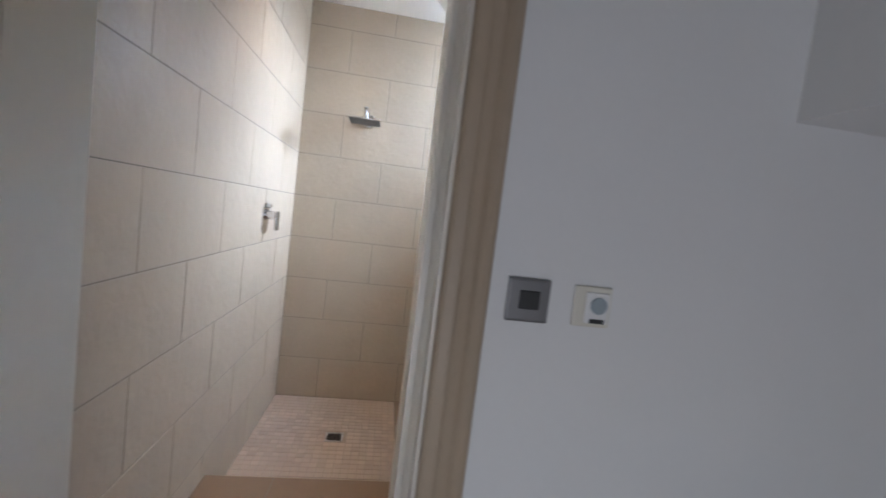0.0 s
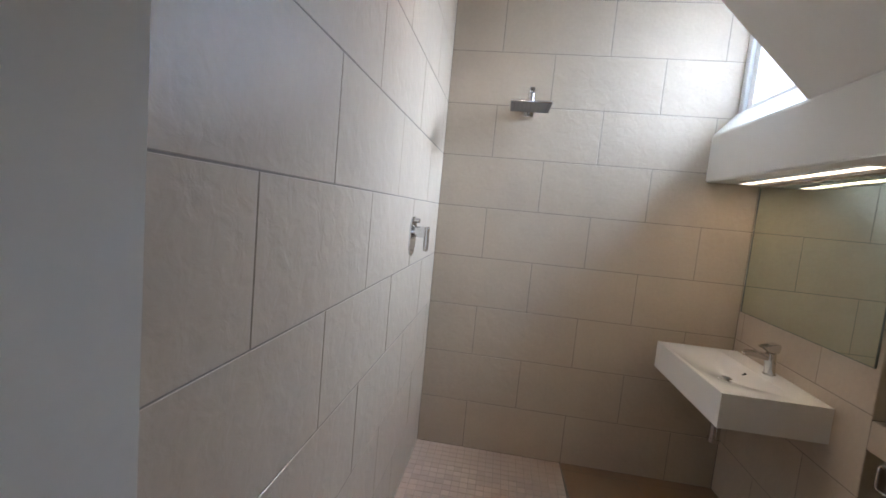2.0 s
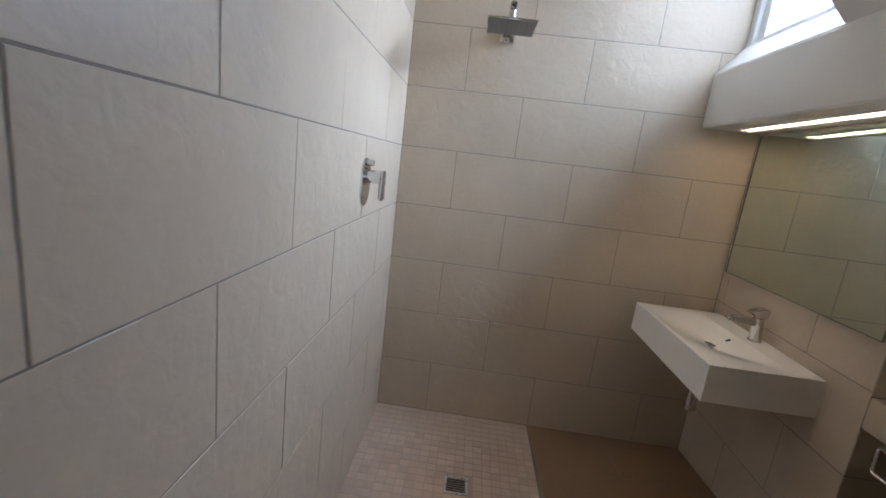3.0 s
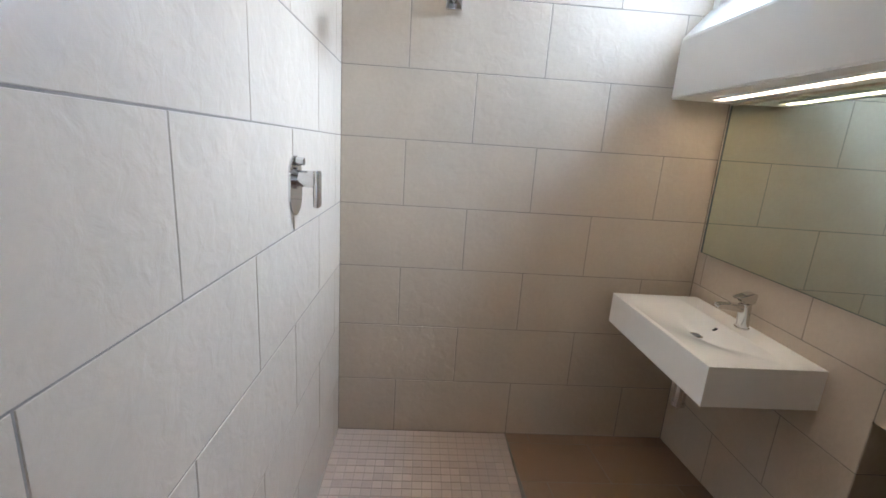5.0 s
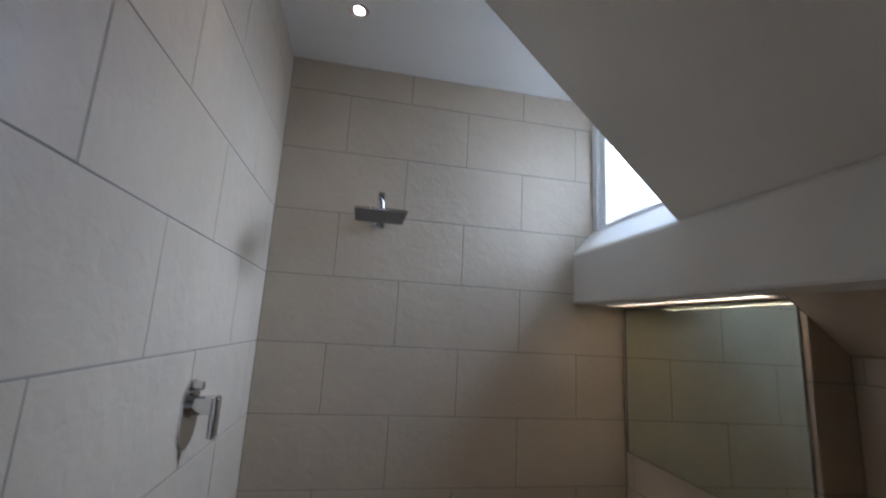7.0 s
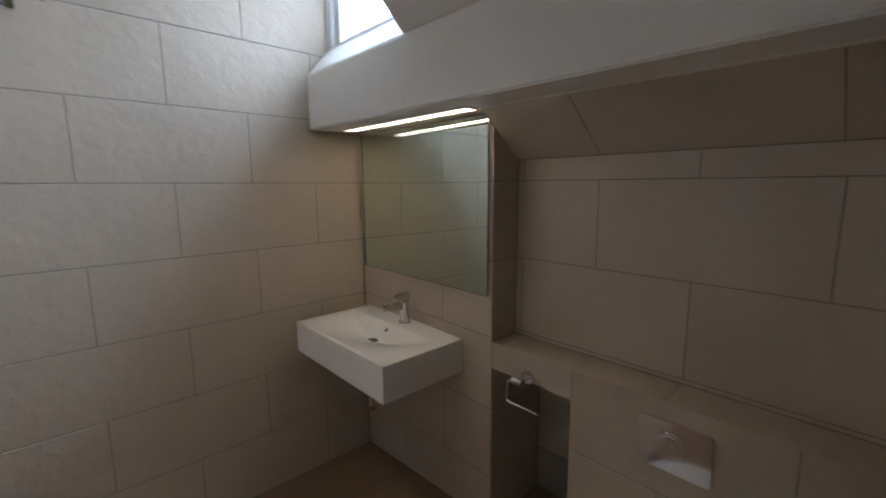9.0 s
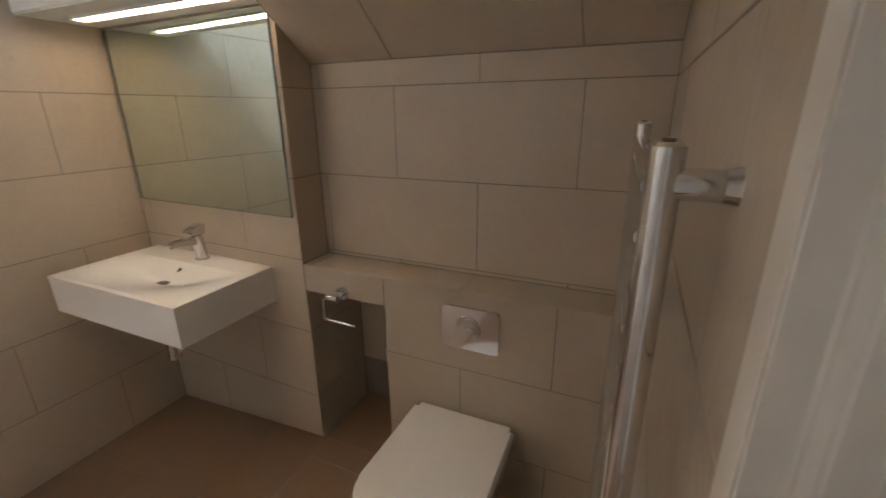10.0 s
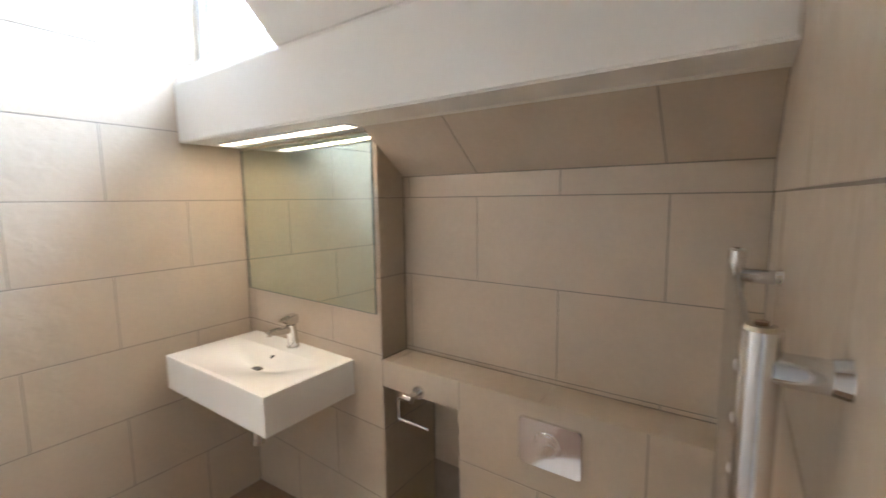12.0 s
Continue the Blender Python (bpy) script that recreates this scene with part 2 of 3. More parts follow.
# dormer window
window_1 = tagged(new("window_1"), "white framed dormer window with one clear pane", "window", kind="structure")
WX = 1.585
def frame_bar(name, *dims):
    return part(name, box(*dims, bevel=0.004), WHITE_FRAME, window_1)
WHITE_FRAME = material("white_window_paint", (0.82, 0.82, 0.81), 0.35, vary=0.02, scale=5, fine=40)
frame_bar("window_frame", WX, -0.002, 2.10, WX + 0.07, -0.048, CEIL)
frame_bar("window_frame", WX, -0.697, 2.10, WX + 0.07, -0.744, CEIL)
frame_bar("window_frame", WX, -0.048, 2.10, WX + 0.07, -0.697, 2.137)
frame_bar("window_frame", WX, -0.048, CEIL - 0.05, WX + 0.07, -0.697, CEIL - 0.001)
frame_bar("sash", WX + 0.018, -0.050, 2.139, WX + 0.062, -0.098, CEIL - 0.052)
frame_bar("sash", WX + 0.018, -0.647, 2.139, WX + 0.062, -0.695, CEIL - 0.052)
frame_bar("sash", WX + 0.018, -0.098, 2.139, WX + 0.062, -0.647, 2.158)
frame_bar("sash", WX + 0.018, -0.098, CEIL - 0.09, WX + 0.062, -0.647, CEIL - 0.052)
pane = part("pane", box(WX + 0.036, -0.094, 2.154, WX + 0.042, -0.651, CEIL - 0.086), PANE, window_1, "clear glass pane")
pane.visible_shadow = False

# floors: the shower tray at 0, a dry floor that falls gently to it, the raised hall floor
STEP = 0.19
shower_floor = structure("floor_shower", box(-0.1, 0.05, -0.12, 0.886, -1.30, -0.0018), GROUT_PALE, "sunken shower floor of small pale mosaic tiles", "floor")
bm = prism([(0.04, -0.0035), (-0.98, 0.098), (-2.2, 0.098), (-2.2, -0.12), (0.04, -0.12)], 0.887, 2.12, "x")
floor_dry = structure("floor", bm, GROUT, "tan stone-look tiled bathroom floor", "floor")
floor_step = structure("floor_step", box(-0.1, -1.272, -0.12, 0.90, FRONT, STEP - 0.0018), GROUT, "raised tan tiled step inside the doorway", "floor")
structure("floor_hall", box(-1.2, FRONT, -0.12, 2.4, -4.5, STEP - 0.002), FLOOR_TILE, "plain hall floor", "floor")

# bead of sealant where the sloping tiles meet the boxing
structure("trim_sealant", rod((1.628, MY1 - 0.002, 1.7505), (1.628, FRONT + 0.002, 1.739), 0.006, seg=10), IVORY, "cream bead of sealant", "trim")

# the hall round the camera
structure("wall_hall_west", box(-1.35, HALLY, -0.1, -1.2, -4.5, 3.05), HALL_PAINT, "plain white hall wall", "wall")
structure("wall_hall_east", box(2.25, HALLY, -0.1, 2.4, -4.5, 3.05), HALL_PAINT, "plain white hall wall", "wall")
# opening made up out of view to let the added fill lamp in
bm = box(-1.2, -4.35, -0.1, 0.05, -4.5, 3.05)
box(1.05, -4.35, -0.1, 2.25, -4.5, 3.05, bm=bm)
box(0.05, -4.35, -0.1, 1.05, -4.5, 0.33, bm=bm)
box(0.05, -4.35, 1.37, 1.05, -4.5, 3.05, bm=bm)
structure("wall_hall_south", bm, HALL_PAINT, "plain white unseen hall wall with an opening added for the fill lamp", "wall")
structure("ceiling_hall", box(-1.35, HALLY, CEIL, 2.4, -4.5, CEIL + 0.12), HALL_PAINT, "plain white hall ceiling", "ceiling")
structure("boxing_hall", prism([(1.43, 1.722), (1.43, 1.995), (0.60, CEIL), (2.25, CEIL), (2.25, 1.722)], HALLY, -4.35, "y"), HALL_PAINT, "white boxing under the hall's sloping ceiling", "boxing")

# bright overcast sky beyond the dormer
structure("backdrop", box(8.0, -12, 0.3, 8.1, 26, 16), glowing("overcast_sky", (0.90, 0.96, 1.0), 3.0), "bright white overcast sky", "sky")

# ---- doorway ----
def lining(name, outline, label, mat=GLOSS):
    bm = prism(outline, 0.19, 2.235, "z")
    bmesh.ops.bevel(bm, geom=[e for e in bm.edges if abs(e.verts[0].co.z - e.verts[1].co.z) > 1], offset=0.002, segments=2, affect="EDGES")
    return structure(name, bm, mat, label, "door frame")

# the strike side: lining, rebate, moulded architrave on the hall face
lining("door_frame_strike", [(0.795, FRONT + 0.006), (0.793, -2.122), (0.788, -2.130), (0.785, -2.150), (0.773, -2.164), (0.769, -2.182), (0.760, -2.198), (0.760, -2.345), (0.787, -2.350), (0.787, -2.372), (0.773, -2.376), (0.769, -2.392), (0.775, -2.405), (0.780, -2.41), (0.780, HALLY - 0.001), (0.829, HALLY - 0.001), (0.829, FRONT + 0.006)], "cream gloss painted door lining with a rebate")
prof = [(0.786, HALLY - 0.002), (0.786, HALLY - 0.020), (0.792, HALLY - 0.026), (0.812, HALLY - 0.026), (0.823, HALLY - 0.018), (0.838, HALLY - 0.016), (0.846, HALLY - 0.024), (0.858, HALLY - 0.030), (0.868, HALLY - 0.026), (0.872, HALLY - 0.016), (0.872, HALLY - 0.002)]
# architrave is darker and browner than the cream lining
lining("architrave_strike", prof, "beige moulded architrave on the hall wall", TRIM)
lining("door_frame_hinge", [(-0.088, -2.129), (0.002, -2.129), (-0.045, -2.302), (-0.088, -2.302)], "cream gloss painted door lining")
bm = prism([(FRONT + 0.004, 2.20), (FRONT + 0.004, 2.234), (HALLY - 0.001, 2.234), (HALLY - 0.001, 2.22), (-2.30, 2.22), (-2.30, 2.20)], 0.0, 0.79, "x")
structure("door_frame_head", bm, GLOSS, "cream gloss painted door head", "door frame")

# the open door, hinged beside the tiled wall
door_1 = tagged(new("door_1"), "cream painted panelled door standing open", "door", kind="structure")
DW, DZ0, DZ1 = 0.74, 0.20, 2.19
def leaf(name, x0, z0, x1, z1, y0=0.0, y1=0.038, bevel=0.003, label=""):
    return part(name, box(x0, y0, z0, x1, y1, z1, bevel=bevel), GLOSS, door_1, label)
leaf("stile", 0, DZ0, 0.13, DZ1)
leaf("stile", DW - 0.095, DZ0, DW, DZ1)
for z0, z1 in ((DZ0, 0.42), (0.94, 1.06), (2.08, DZ1)):
    leaf("rail", 0.13, z0, DW - 0.095, z1)
leaf("mullion", 0.345, 0.42, 0.425, 0.94)
leaf("mullion", 0.345, 1.06, 0.425, 2.08)
for x0, x1 in ((0.13, 0.345), (0.425, DW - 0.095)):
    for z0, z1 in ((0.42, 0.94), (1.06, 2.08)):
        leaf("panel", x0, z0, x1, z1, 0.014, 0.024, 0)
        for side in (0, 1):
            y0, y1 = ((0.003, 0.014), (0.024, 0.035))[side]
            bm = bmesh.new()
            for a0, b0, a1, b1 in ((x0, z0, x0 + 0.016, z1), (x1 - 0.016, z0, x1, z1), (x0 + 0.016, z0, x1 - 0.016, z0 + 0.016), (x0 + 0.016, z1 - 0.016, x1 - 0.016, z1)):
                box(a0, y0, b0, a1, y1, b1, bevel=0.004, bm=bm)
            part("moulding", bm, GLOSS, door_1)
for z in (0.45, 1.21, 1.95):
    h = part("hinge", rod((-0.007, 0.030, z - 0.05), (-0.007, 0.030, z + 0.05), 0.006), BRASS, door_1, "dark metal hinge", smooth=False)
    part("hinge_plate", box(-0.0045, 0.004, z - 0.05, -0.0005, 0.034, z + 0.05), BRASS, h)
lean = math.atan2(-0.80, 0.60)
door_1.matrix_world = pose(-0.082, -2.341, 0, 0, 0, math.degrees(lean))

# ---- fittings in the shower ----
def shower_head():
    t = thing("overhead_shower", "square chrome rain shower head on a wall arm", "shower head", (0.468, -0.356, 2.01))
    part("plate", box(-0.1, -0.1, 0, 0.1, 0.1, 0.009, bevel=0.003), CHROME, t)
    # dark sheet stands in for what the chrome underside reflects
    part("dark_reflection", box(-0.096, -0.096, -0.001, 0.096, 0.096, 0.002), NOZZLE_REFLECTION, t, "dark grey sheet standing in for the chrome's dark reflection")
    knob = bmesh.new()
    rod((0, 0, 0), (0, 0, -0.001), 0.003, knob, 8, 0.002)
    me = mesh_of(knob, "nozzle", NOZZLE_REFLECTION)
    for i in range(9):
        for j in range(9):
            n = new("nozzle", me)
            n.location, n.parent = (-0.08 + i * 0.02, -0.08 + j * 0.02, -0.001), t
    part("ball_joint", rod((0, 0, 0.009), (0, 0, 0.068), 0.018, r2=0.012), CHROME, t, smooth=False)
    part("arm", box(-0.014, -0.02, 0.066, 0.014, 0.336, 0.094, bevel=0.004), CHROME, t)
    part("wall_flange", box(-0.034, 0.336, 0.030, 0.034, 0.354, 0.118, bevel=0.004), CHROME, t)
shower_head()


def rounded(w, h, r, n=8):
    """The outline of a rectangle with round corners."""
    out = []
    for cx, cy, a in ((w / 2 - r, h / 2 - r, 0), (-w / 2 + r, h / 2 - r, 90), (-w / 2 + r, -h / 2 + r, 180), (w / 2 - r, -h / 2 + r, 270)):
        out += [(cx + r * math.cos(radians(a + 90 * i / n)), cy + r * math.sin(radians(a + 90 * i / n))) for i in range(n + 1)]
    return out


def mixer():
    t = thing("shower_mixer", "chrome lever shower mixer on the tiled wall", "shower mixer", (0, -0.70, 1.335))
    bm = prism(rounded(0.115, 0.175, 0.055), -0.001, 0.007, "x")
    bmesh.ops.bevel(bm, geom=[e for e in bm.edges if all(v.co.x > 0.006 for v in e.verts)], offset=0.003, segments=2, affect="EDGES")
    part("plate", bm, CHROME, t)
    part("body", rod((0.005, 0, 0.022), (0.062, 0, 0.022), 0.025, seg=32), CHROME, t)
    part("diverter", rod((0.006, 0, 0.072), (0.030, 0, 0.072), 0.0135, seg=24, r2=0.011), CHROME, t)
    part("collar", rod((0.005, 0, 0.022), (0.014, 0, 0.022), 0.032, seg=32), CHROME, t)
    bm = box(0.058, -0.021, -0.062, 0.076, 0.021, 0.048, bevel=0.007, seg=3)
    part("lever", bm, CHROME, t)
mixer()


def drain():
    t = thing("floor_drain", "square steel drain grate in the mosaic floor", "drain", (0.50, -0.56, 0))
    bm = bmesh.new()
    for a in ((-.055, -.055, .055, -.043), (-.055, .043, .055, .055), (-.055, -.043, -.043, .043), (.043, -.043, .055, .043)):
        box(a[0], a[1], -0.004, a[2], a[3], 0.003, bevel=0.001, bm=bm)
    part("rim", bm, STEEL, t)
    part("sump", box(-.043, -.043, -0.005, .043, .043, -0.003), DARK, t)
    for i in range(6):
        part("bar", box(-.043, -.037 + i * .0135, -.003, .043, -.031 + i * .0135, .002), DARK, t)
drain()

# ---- basin ----
def basin():
    t = thing("wash_basin", "white rectangular ceramic wall-hung basin", "basin", (1.32, -0.43, 0.705))
    # local x to the wall, y along it, z up; the bowl is one smooth dip in the top
    W, D, H, N = 0.71, 0.415, 0.143, 36
    bm = bmesh.new()
    def top(u, v):
        x, y = u * D, (v - 0.5) * W
        if 0.018 < x < 0.305 and abs(y) < W / 2 - 0.018:
            front = min(1, (x - 0.018) / 0.18)
            back = min(1, (0.305 - x) / (0.014 + 0.085 * max(0, 1 - (2.1 * y / W) ** 2)))
            side = min(1, (W / 2 - 0.018 - abs(y)) / 0.33)
            return H - 0.050 * min(front, back) * side * side * (3 - 2 * side)
        return H
    us = [0, 0.016 / D, 0.018 / D, 0.024 / D, 0.032 / D] + [(0.045 + 0.0125 * i) / D for i in range(21)] + [0.300 / D, 0.305 / D, 0.31 / D, 0.36 / D, 1]
    vs_ = [0, 0.016 / W, 0.018 / W, 0.024 / W, 0.032 / W] + [(0.045 + 0.62 * i / 34) / W for i in range(35)] + [1 - 0.032 / W, 1 - 0.024 / W, 1 - 0.018 / W, 1 - 0.016 / W, 1]
    grid = [[bm.verts.new((u * D, (v - 0.5) * W, top(u, v))) for v in vs_] for u in us]
    for i in range(len(us) - 1):
        for j in range(len(vs_) - 1):
            bm.faces.new((grid[i][j], grid[i + 1][j], grid[i + 1][j + 1], grid[i][j + 1]))
    rim = [r for r in grid[0]] + [grid[i][-1] for i in range(1, len(us))] + [grid[-1][j] for j in range(len(vs_) - 2, -1, -1)] + [grid[i][0] for i in range(len(us) - 2, 0, -1)]
    low = [bm.verts.new((v.co.x, v.co.y, 0)) for v in rim]
    for i in range(len(rim)):
        j = (i + 1) % len(rim)
        bm.faces.new((rim[i], rim[j], low[j], low[i]))
    bm.faces.new(low)
    edges = [e for e in bm.edges if len(e.link_faces) == 2 and e.calc_face_angle(0) > 1.2]
    bmesh.ops.bevel(bm, geom=edges, offset=0.004, segments=2, affect="EDGES")
    ob = part("bowl", bm, CERAMIC, t, smooth=True)
    ob.data.set_sharp_from_angle(angle=radians(50))
    bm = bmesh.new()
    rod((0.19, 0, 0.088), (0.19, 0, 0.0970), 0.029, bm, 28)
    part("waste", bm, CHROME, t, "chrome waste ring")
    part("waste_hole", rod((0.19, 0, 0.096), (0.19, 0, 0.0982), 0.021, seg=24), DARK, t)
    part("overflow", rod((0.262, 0, 0.116), (0.276, 0, 0.127), 0.0075, seg=16), DARK, t)
basin()


def basin_tap():
    t = thing("basin_tap", "chrome single-lever mixer tap on the basin", "tap", (1.682, -0.447, 0.848))
    part("base", rod((0, 0, -0.002), (0, 0, 0.006), 0.027, seg=28), CHROME, t)
    bm = rod((0, 0, 0.004), (-0.006, 0, 0.105), 0.023, seg=28, r2=0.021)
    part("body", bm, CHROME, t)
    bm = prism([(-0.008, 0.066), (-0.125, 0.086), (-0.128, 0.098), (-0.118, 0.104), (-0.008, 0.102)], -0.015, 0.015, "y")
    bmesh.ops.bevel(bm, geom=bm.edges[:], offset=0.004, segments=2, affect="EDGES")
    part("spout", bm, CHROME, t)
    part("aerator", rod((-0.113, 0, 0.09), (-0.114, 0, 0.078), 0.009, seg=16), CHROME, t)
    bm = prism([(0.020, 0.106), (0.026, 0.146), (0.004, 0.152), (-0.056, 0.131), (-0.057, 0.124), (-0.024, 0.118), (-0.026, 0.106)], -0.019, 0.019, "y")
    bmesh.ops.bevel(bm, geom=bm.edges[:], offset=0.004, segments=2, affect="EDGES")
    part("lever", bm, CHROME, t)
basin_tap()


def trap():
    t = thing("basin_trap", "chrome waste trap and pipe below the basin", "waste pipe", (1.50, -0.43, 0.706))
    part("tailpiece", rod((0, 0, 0), (0, 0, -0.03), 0.020), CHROME, t)
    part("trap_body", rod((0, 0, -0.03), (0, 0, -0.21), 0.024, seg=28), CHROME, t)
    part("trap_cap", rod((0, 0, -0.205), (0, 0, -0.222), 0.027, seg=28), CHROME, t)
    tube([(0.01, 0, -0.055), (0.12, 0, -0.055), (0.232, 0, -0.055)], 0.016, "outlet", CHROME, t)
    part("outlet_nut", rod((0.02, 0, -0.055), (0.05, 0, -0.055), 0.022, seg=12), CHROME, t)
    part("flange", rod((0.222, 0, -0.055), (0.23, 0, -0.055), 0.032), CHROME, t)
    b = part("mounting_bracket", box(0.02, -0.24, -0.018, 0.05, 0.16, -0.001, bevel=0.002), STEEL, t, "dull steel mounting bracket")
    for y in (-0.22, 0.14):
        part("nut", rod((0.035, y, -0.03), (0.035, y, -0.018), 0.010, seg=6), STEEL, b)
trap()

# ---- mirror and strip light ----
def along(y):
    return MX0 + (MX1 - MX0) * y / MY1
mirror = thing("mirror", "frameless rectangular wall mirror with a greenish edge", "mirror")
part("glass", prism([(along(-0.034) - 0.006, -0.034), (along(-0.928) - 0.006, -0.928), (along(-0.928) - 0.0005, -0.928), (along(-0.034) - 0.0005, -0.034)], 1.062, 1.738, "z"), SILVER, mirror)
for y0, y1, z0, z1 in ((-0.0335, -0.022, 1.060, 1.740), (-0.9305, -0.928, 1.060, 1.740), (-0.928, -0.034, 1.0595, 1.062)):
    part("edge", prism([(along(y0) - 0.0065, y0), (along(y1) - 0.0065, y1), (along(y1) - 0.0003, y1), (along(y0) - 0.0003, y0)], z0, z1, "z"), SEAL, mirror, "dark polished edge")


# bars added to break the glow into flicker dashes; the strip itself is plain
DASH_BAR = material("grey_dash_bar", (0.25, 0.24, 0.22), 0.5, vary=0.03)
def strip_light():
    t = thing("strip_light", "lit warm white strip light under the boxing", "light", (1.60, -0.55, 1.7515))
    bm = box(-0.030, -0.40, -0.012, -0.026, 0.40, 0)
    box(0.026, -0.40, -0.012, 0.030, 0.40, 0, bm=bm)
    box(-0.026, -0.40, -0.012, 0.026, -0.396, 0, bm=bm)
    box(-0.026, 0.396, -0.012, 0.026, 0.40, 0, bm=bm)
    part("housing", bm, WHITE_PLASTIC, t)
    for k in range(3):
        part("diffuser", box(-0.026, -0.394 + k * 0.264, -0.0095, 0.026, -0.394 + k * 0.264 + 0.258, -0.004), LED, t, "glowing warm diffuser")
    me = mesh_of(box(-0.026, -0.0034, -0.0120, 0.026, 0.0034, -0.0115), "dash_bar", DASH_BAR)
    for i in range(60):
        o = new("dash_bar", me)
        o.location, o.parent = (0, -0.388 + i * 0.01315, 0), t
strip_light()


def ceiling_spot(x, y, bulb, label, power, tint):
    t = thing("ceiling_spot", label, "ceiling light", (x, y, CEIL), "recessed spots in the ceiling")
    bm = bmesh.new()
    ring = [(0.042, -0.001), (0.042, -0.004), (0.038, -0.007), (0.031, -0.006), (0.022, -0.0015)]
    loops = [[bm.verts.new((r * math.cos(a), r * math.sin(a), z)) for r, z in ring] for a in (2 * math.pi * i / 32 for i in range(32))]
    for a, b in zip(loops, loops[1:] + loops[:1]):
        for i in range(len(ring) - 1):
            bm.faces.new((a[i], a[i + 1], b[i + 1], b[i]))
    part("bezel", bm, CHROME, t)
    part("bulb", rod((0, 0, -0.0035), (0, 0, -0.001), 0.022, seg=28), bulb, t, "glowing round bulb")
    lamp("spot_beam", "SPOT", look((x, y, CEIL - 0.012), (x, y, 0)), power, tint, spot_size=radians(95), spot_blend=0.9, radius=0.03)
ceiling_spot(0.312, -0.397, BULB, "lit recessed ceiling spot with a chrome ring", 6, (1, 0.88, 0.72))
ceiling_spot(0.321, -1.03, BULB_DIM, "lit amber recessed ceiling spot with a chrome ring", 15, (1, 0.70, 0.40))

# ---- toilet, flush plate, roll holder ----
def toilet():
    t = thing("toilet", "white wall-hung toilet with a closed lid", "toilet", (1.715, -1.60, 0.312))
    def d_shape(w, l, back=0.0, n=14):
        pts = [(-back, w / 2), (-back, -w / 2)]
        r = w / 2
        k = l - r * 0.75
        pts += [(-k - r * 0.75 * math.sin(a), -r * math.cos(a)) for a in (math.pi * i / n for i in range(n + 1))]
        return pts
    bm = bmesh.new()
    rings = []
    for z, w, l in ((-0.185, 0.17, 0.24), (-0.16, 0.22, 0.32), (-0.08, 0.30, 0.44), (0.02, 0.345, 0.50), (0.085, 0.355, 0.515)):
        rings.append([bm.verts.new((x, y, z)) for x, y in d_shape(w, l)])
    for a, b in zip(rings, rings[1:]):
        for i in range(len(a)):
            j = (i + 1) % len(a)
            bm.faces.new((a[i], a[j], b[j], b[i]))
    bm.faces.new(rings[0])
    bm.faces.new(rings[-1])
    part("bowl", bm, CERAMIC, t, smooth=True).data.set_sharp_from_angle(angle=radians(40))
    for name, z0, z1, w, l, back in (("seat", 0.087, 0.104, 0.355, 0.50, 0.045), ("lid", 0.107, 0.126, 0.358, 0.503, 0.03)):
        bm = prism(d_shape(w, l, back), z0, z1, "z")
        bmesh.ops.bevel(bm, geom=[e for e in bm.edges if abs(e.verts[0].co.z - e.verts[1].co.z) < 1e-5], offset=0.006, segments=3, affect="EDGES")
        part(name, bm, CERAMIC, t, smooth=True).data.set_sharp_from_angle(angle=radians(40))
    part("hinge_bar", box(-0.044, -0.165, 0.088, -0.006, 0.165, 0.122, bevel=0.006), CERAMIC, t)
toilet()


def flush_plate():
    t = thing("flush_plate", "chrome flush plate with a round button", "flush plate", (1.715, -1.617, 0.760))
    bm = prism(rounded(0.192, 0.146, 0.010), -0.010, 0.001, "x")
    bmesh.ops.bevel(bm, geom=[e for e in bm.edges if all(v.co.x < -0.009 for v in e.verts)], offset=0.003, segments=2, affect="EDGES")
    part("plate", bm, CHROME, t)
    part("button_ring", rod((-0.0095, 0.005, 0.004), (-0.014, 0.005, 0.004), 0.042, seg=40, r2=0.039), CHROME, t)
    part("button", rod((-0.013, 0.005, 0.004), (-0.0165, 0.005, 0.004), 0.034, seg=40, r2=0.031), CHROME, t)
    part("small_button", rod((-0.016, -0.004, -0.004), (-0.0185, -0.004, -0.004), 0.018, seg=32, r2=0.016), CHROME, t)
flush_plate()


def roll_holder():
    t = thing("toilet_roll_holder", "empty chrome paper roll holder on the lintel", "roll holder", (1.717, -1.125, 0.800))
    part("base", rod((0.001, 0, 0), (-0.010, 0, 0), 0.024, seg=28), CHROME, t)
    part("post", rod((-0.008, 0, 0), (-0.062, 0, 0), 0.011, seg=20), CHROME, t)
    part("knuckle", rod((-0.055, 0.028, -0.004), (-0.055, -0.014, -0.004), 0.0125, seg=20), CHROME, t)
    a, b, c, d = (-0.055, 0.02, -0.004), (-0.055, 0.052, -0.012), (-0.055, 0.052, -0.092), (-0.055, -0.078, -0.092)
    tube([a] + bend(a, b, c, 0.014) + bend(b, c, d, 0.014) + [d], 0.0045, "arm", CHROME, t)
roll_holder()

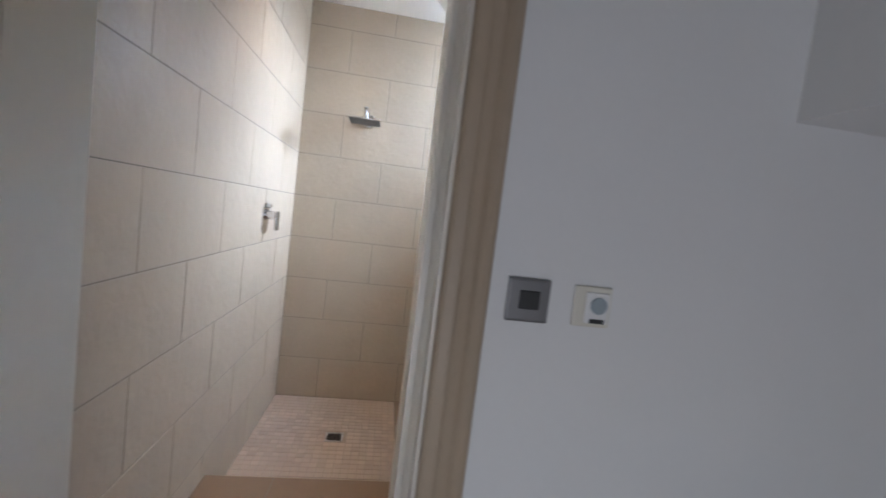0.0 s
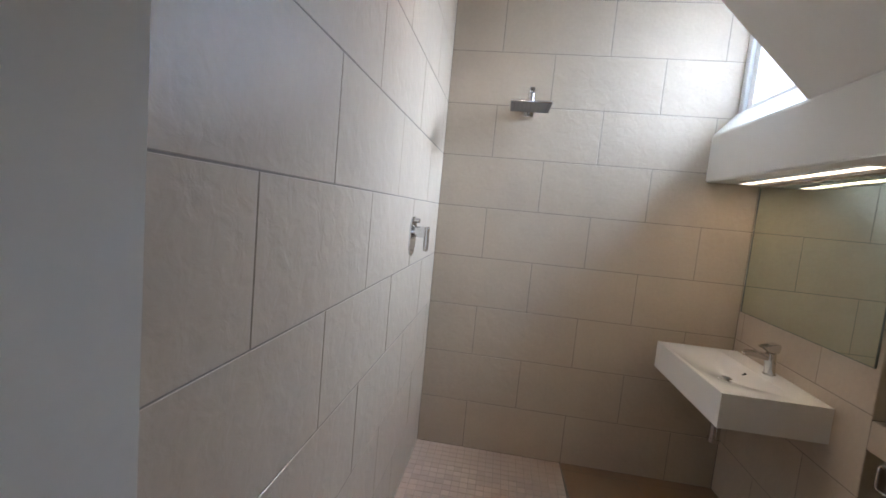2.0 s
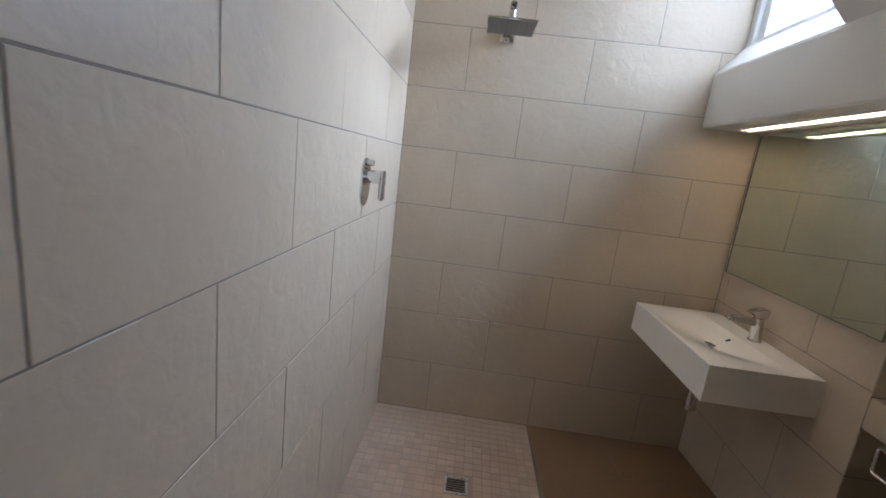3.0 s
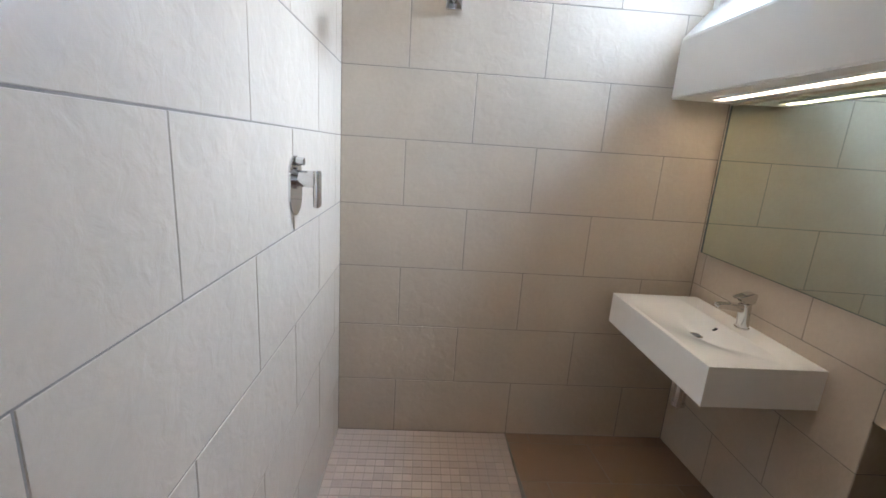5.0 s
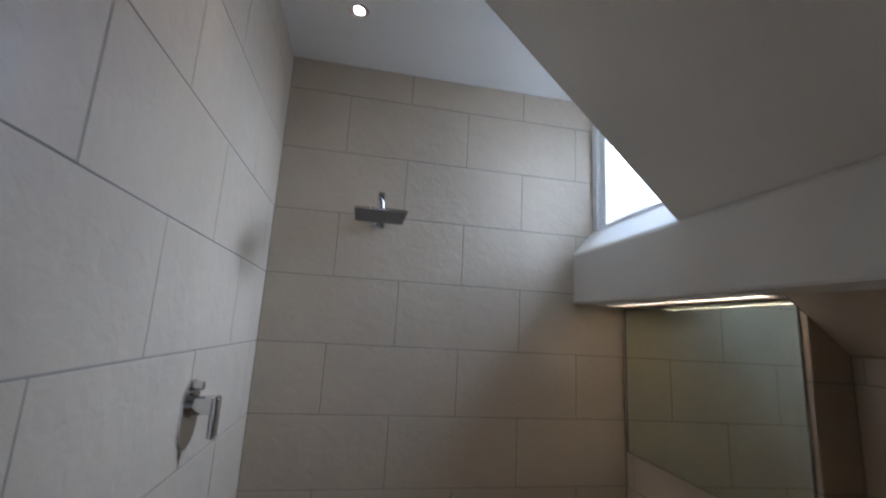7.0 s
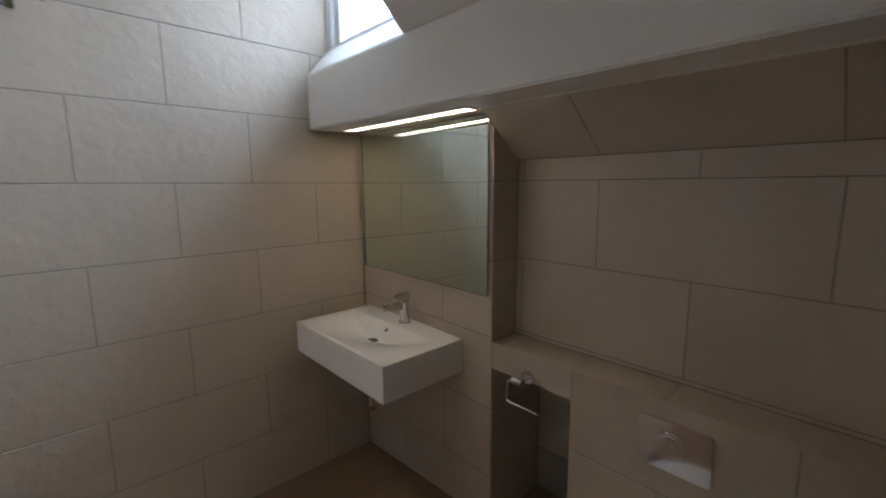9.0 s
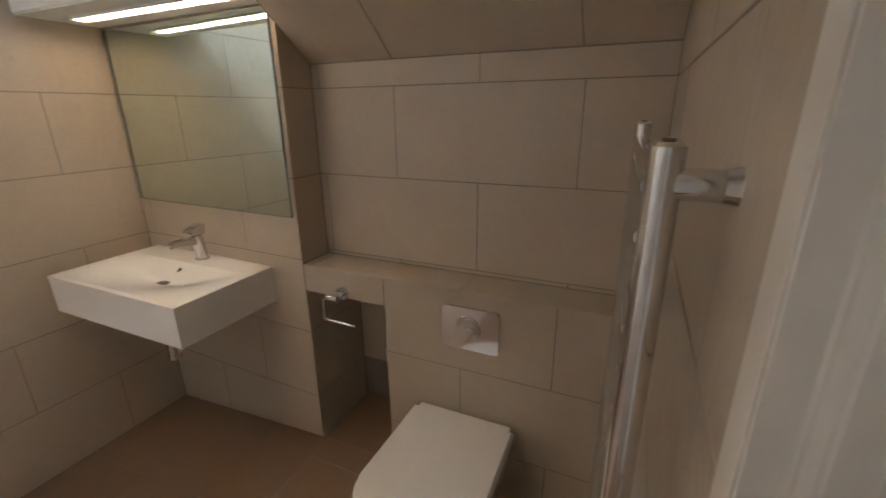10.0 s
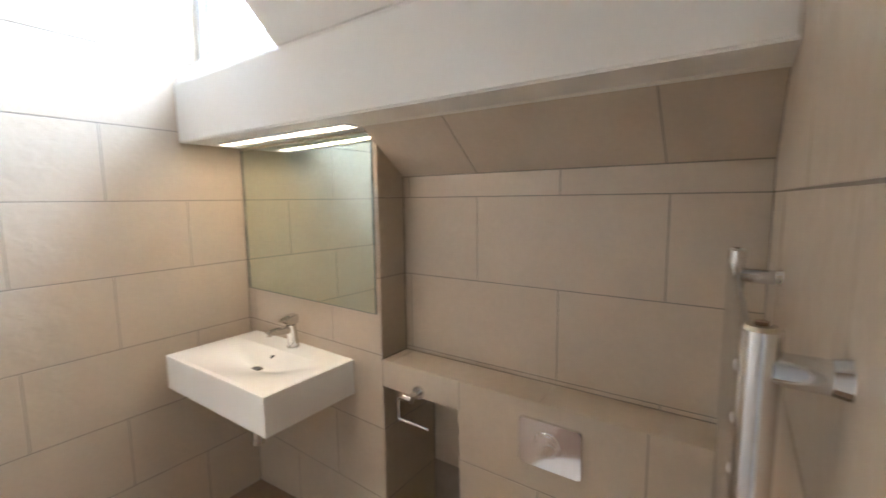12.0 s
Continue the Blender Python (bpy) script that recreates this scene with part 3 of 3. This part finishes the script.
# ---- towel radiator ----
def radiator():
    t = thing("towel_radiator", "chrome ladder towel radiator on wall brackets", "radiator", (0, FRONT, 0))
    TOP = 1.398
    for x, YP, ZB in ((0.948, 0.050, 1.367), (1.485, 0.066, 1.351)):
        bm = rod((x, YP, 0.36), (x, YP, TOP - 0.003), 0.0135, seg=28)
        part("post", bm, CHROME, t)
        c = part("end_cap", rod((x, YP, TOP - 0.003), (x, YP, TOP), 0.0118, seg=28, r2=0.0105), CAP, t, "brass-coloured end cap")
        part("vent_screw", rod((x, YP, TOP - 0.001), (x, YP, TOP + 0.003), 0.005, seg=8), BRASS, c)
        for z in (ZB, 0.45):
            k = part("bracket", rod((x, 0.001, z), (x, YP - 0.008, z), 0.0125, seg=24), CHROME, t)
            part("bracket_base", rod((x, 0.0, z), (x, 0.010, z), 0.0150, seg=24, r2=0.0127), CHROME, k)
    rows = [0.44 + 0.042 * i for i in range(23) if i not in (6, 7, 14, 15)]
    for z in rows:
        part("rail", rod((0.950, 0.057, z), (1.483, 0.073, z), 0.0085, seg=16), CHROME, t)
radiator()

# ---- switches on the hall wall ----
DULL = material("dull_grey_steel", (0.24, 0.235, 0.24), 0.42, metal=0.8, vary=0.06)
def plate_switch():
    t = thing("light_switch", "brushed steel wall plate with a black rocker", "switch", (0.948, HALLY, 1.331))
    part("plate", box(-0.040, -0.008, -0.040, 0.040, 0, 0.040, bevel=0.003), DULL, t)
    part("inset", box(-0.036, -0.0095, -0.036, 0.036, -0.007, 0.036, bevel=0.001), DULL, t)
    part("rocker", box(-0.018, -0.0125, -0.016, 0.020, -0.008, 0.018, bevel=0.002), DARK, t, "black rocker")
plate_switch()


def socket():
    t = thing("wall_socket", "ivory wall control with a round grey dial", "socket", (1.072, HALLY, 1.330))
    part("plate", box(-0.036, -0.007, -0.038, 0.036, 0, 0.038, bevel=0.003), IVORY, t)
    part("insert", box(-0.016, -0.013, -0.030, 0.030, -0.006, 0.028, bevel=0.003), WHITE_PLASTIC, t)
    part("dial", rod((0.008, -0.012, 0.004), (0.008, -0.017, 0.004), 0.0155, seg=28), SOCKET_GREY, t, "blue-grey dial")
    part("window", box(-0.006, -0.0145, -0.029, 0.022, -0.0125, -0.021), DARK, t)
socket()

# ---- tile pieces ----
X, Y, Z = Vector((1, 0, 0)), Vector((0, 1, 0)), Vector((0, 0, 1))
lay(wall_back, (0, 0, 0), X, Z, [r for r in courses(0, 1.752, 0, 1.8, 0.29, 0.59)] + courses(0, 1.592, 1.8, CEIL, 0.29, 0.59))
lay(wall_left, (0, 0, 0), Y, Z, courses(-2.132, 0, 0, CEIL, -0.71, -0.403))
mu = Vector((MX1 - MX0, MY1, 0))
lay(wall_mirror, (MX0, 0, 0), mu, Z, courses(0, mu.length, 0, 1.76, 0.36, 0.66))
lay(wall_mirror, (MX1, MY1, 0.885), X, Z, [(0, 0, 0.146, 0.315), (0, 0.315, 0.146, 0.615), (0, 0.615, 0.146, 0.83)])
lay(wall_mirror, (MX1, MY1, 0.0), X, Z, [(0, 0, 0.33, 0.3), (0, 0.3, 0.33, 0.6), (0, 0.6, 0.33, 0.775)])
lay(wall_cistern, (MX1, 0, 0), -Y, Z, courses(1.296, 2.107, 0, 0.885, 1.88, 1.58))
lay(wall_cistern, (2.05, -1.296, 0.0), -X, Z, [(0, 0, 0.333, 0.3), (0, 0.3, 0.333, 0.6), (0, 0.6, 0.333, 0.775)])
lay(lintel, (MX1, 0, 0), -Y, Z, [(-MY1, 0.777, 1.296, 0.885)])
lay(lintel, (2.05, 0, 0), -Y, Z, [(-MY1, 0.0, 1.296, 0.3), (-MY1, 0.3, 1.296, 0.6), (-MY1, 0.6, 1.296, 0.79)])
lay(wall_cistern, (0, 0, 0.885), X, Y, [(MX1, -0.99, 1.863, MY1), (MX1, -1.58, 1.863, -0.99), (MX1, -2.107, 1.863, -1.58)])
lay(wall_alcove, (1.863, 0, 0), -Y, Z, courses(-MY1, 2.107, 0.885, 1.58, 1.285, 1.581))
lay(wall_slope, (1.863, 0, 1.58), -Y, sl, [(-MY1, 0, 1.285, 0.29), (1.285, 0, 1.873, 0.29), (1.873, 0, 2.107, 0.29)])
lay(wall_front, (0, FRONT, 0), -X, Z, courses(-1.87, -0.832, 0, CEIL, -1.57, -1.27))

# floors
lay(floor_step, (0, 0, STEP), X, Y, [(0, -2.107, 0.45, -1.69), (0.45, -2.107, 0.90, -1.69), (0, -1.69, 0.30, -1.272), (0.30, -1.69, 0.90, -1.272)], FLOOR_TILE)
lay(floor_step, (0, -1.272, 0), -X, Z, [(-0.886, 0, -0.45, 0.184), (-0.45, 0, 0, 0.184)], FLOOR_TILE)
lay(floor_step, (0.90, -2.107, 0.1), Y, Z, [(0, 0, 0.385, 0.084), (0.385, 0, 0.835, 0.084)], FLOOR_TILE)
fv = Vector((0, 0.98, -0.099))
lay(floor_dry, (0.887, -0.98, 0.1), X, fv, courses(0, 0.862, 0, fv.length, 0.42, 0.12, 0.6, 0.30), FLOOR_TILE)
lay(floor_dry, (0, 0, 0.1), X, Y, [r for r in courses(0.905, 1.717, -2.107, -0.98, 1.307, 1.007, 0.6, 0.30, -0.98)] + [(1.717, -1.296, 2.05, -0.96)], FLOOR_TILE)
P = 0.0443
near = [(i * P, -(j + 1) * P, (i + 1) * P, -j * P) for j in range(5, 20) for i in range(20)]
hole = lambda r: 0.436 < (r[0] + r[2]) / 2 < 0.564 and -0.624 < (r[1] + r[3]) / 2 < -0.496
lay(shower_floor, (0, 0, 0), X, Y, [r for r in near if not hole(r)], MOSAIC, "mosaic_tile", 0.003, 0.005)
bm = bmesh.new()
for j in (0, 1, 2, 3, 4, *range(20, 29)):
    for i in range(20):
        box(i * P + 0.0015, -(j + 1) * P + 0.0015, -0.005, (i + 1) * P - 0.0015, -j * P - 0.0015, 0.0, bm=bm)
tagged(part("mosaic_tiles", bm, MOSAIC, shower_floor), "small pale mosaic tiles", kind="stuff")
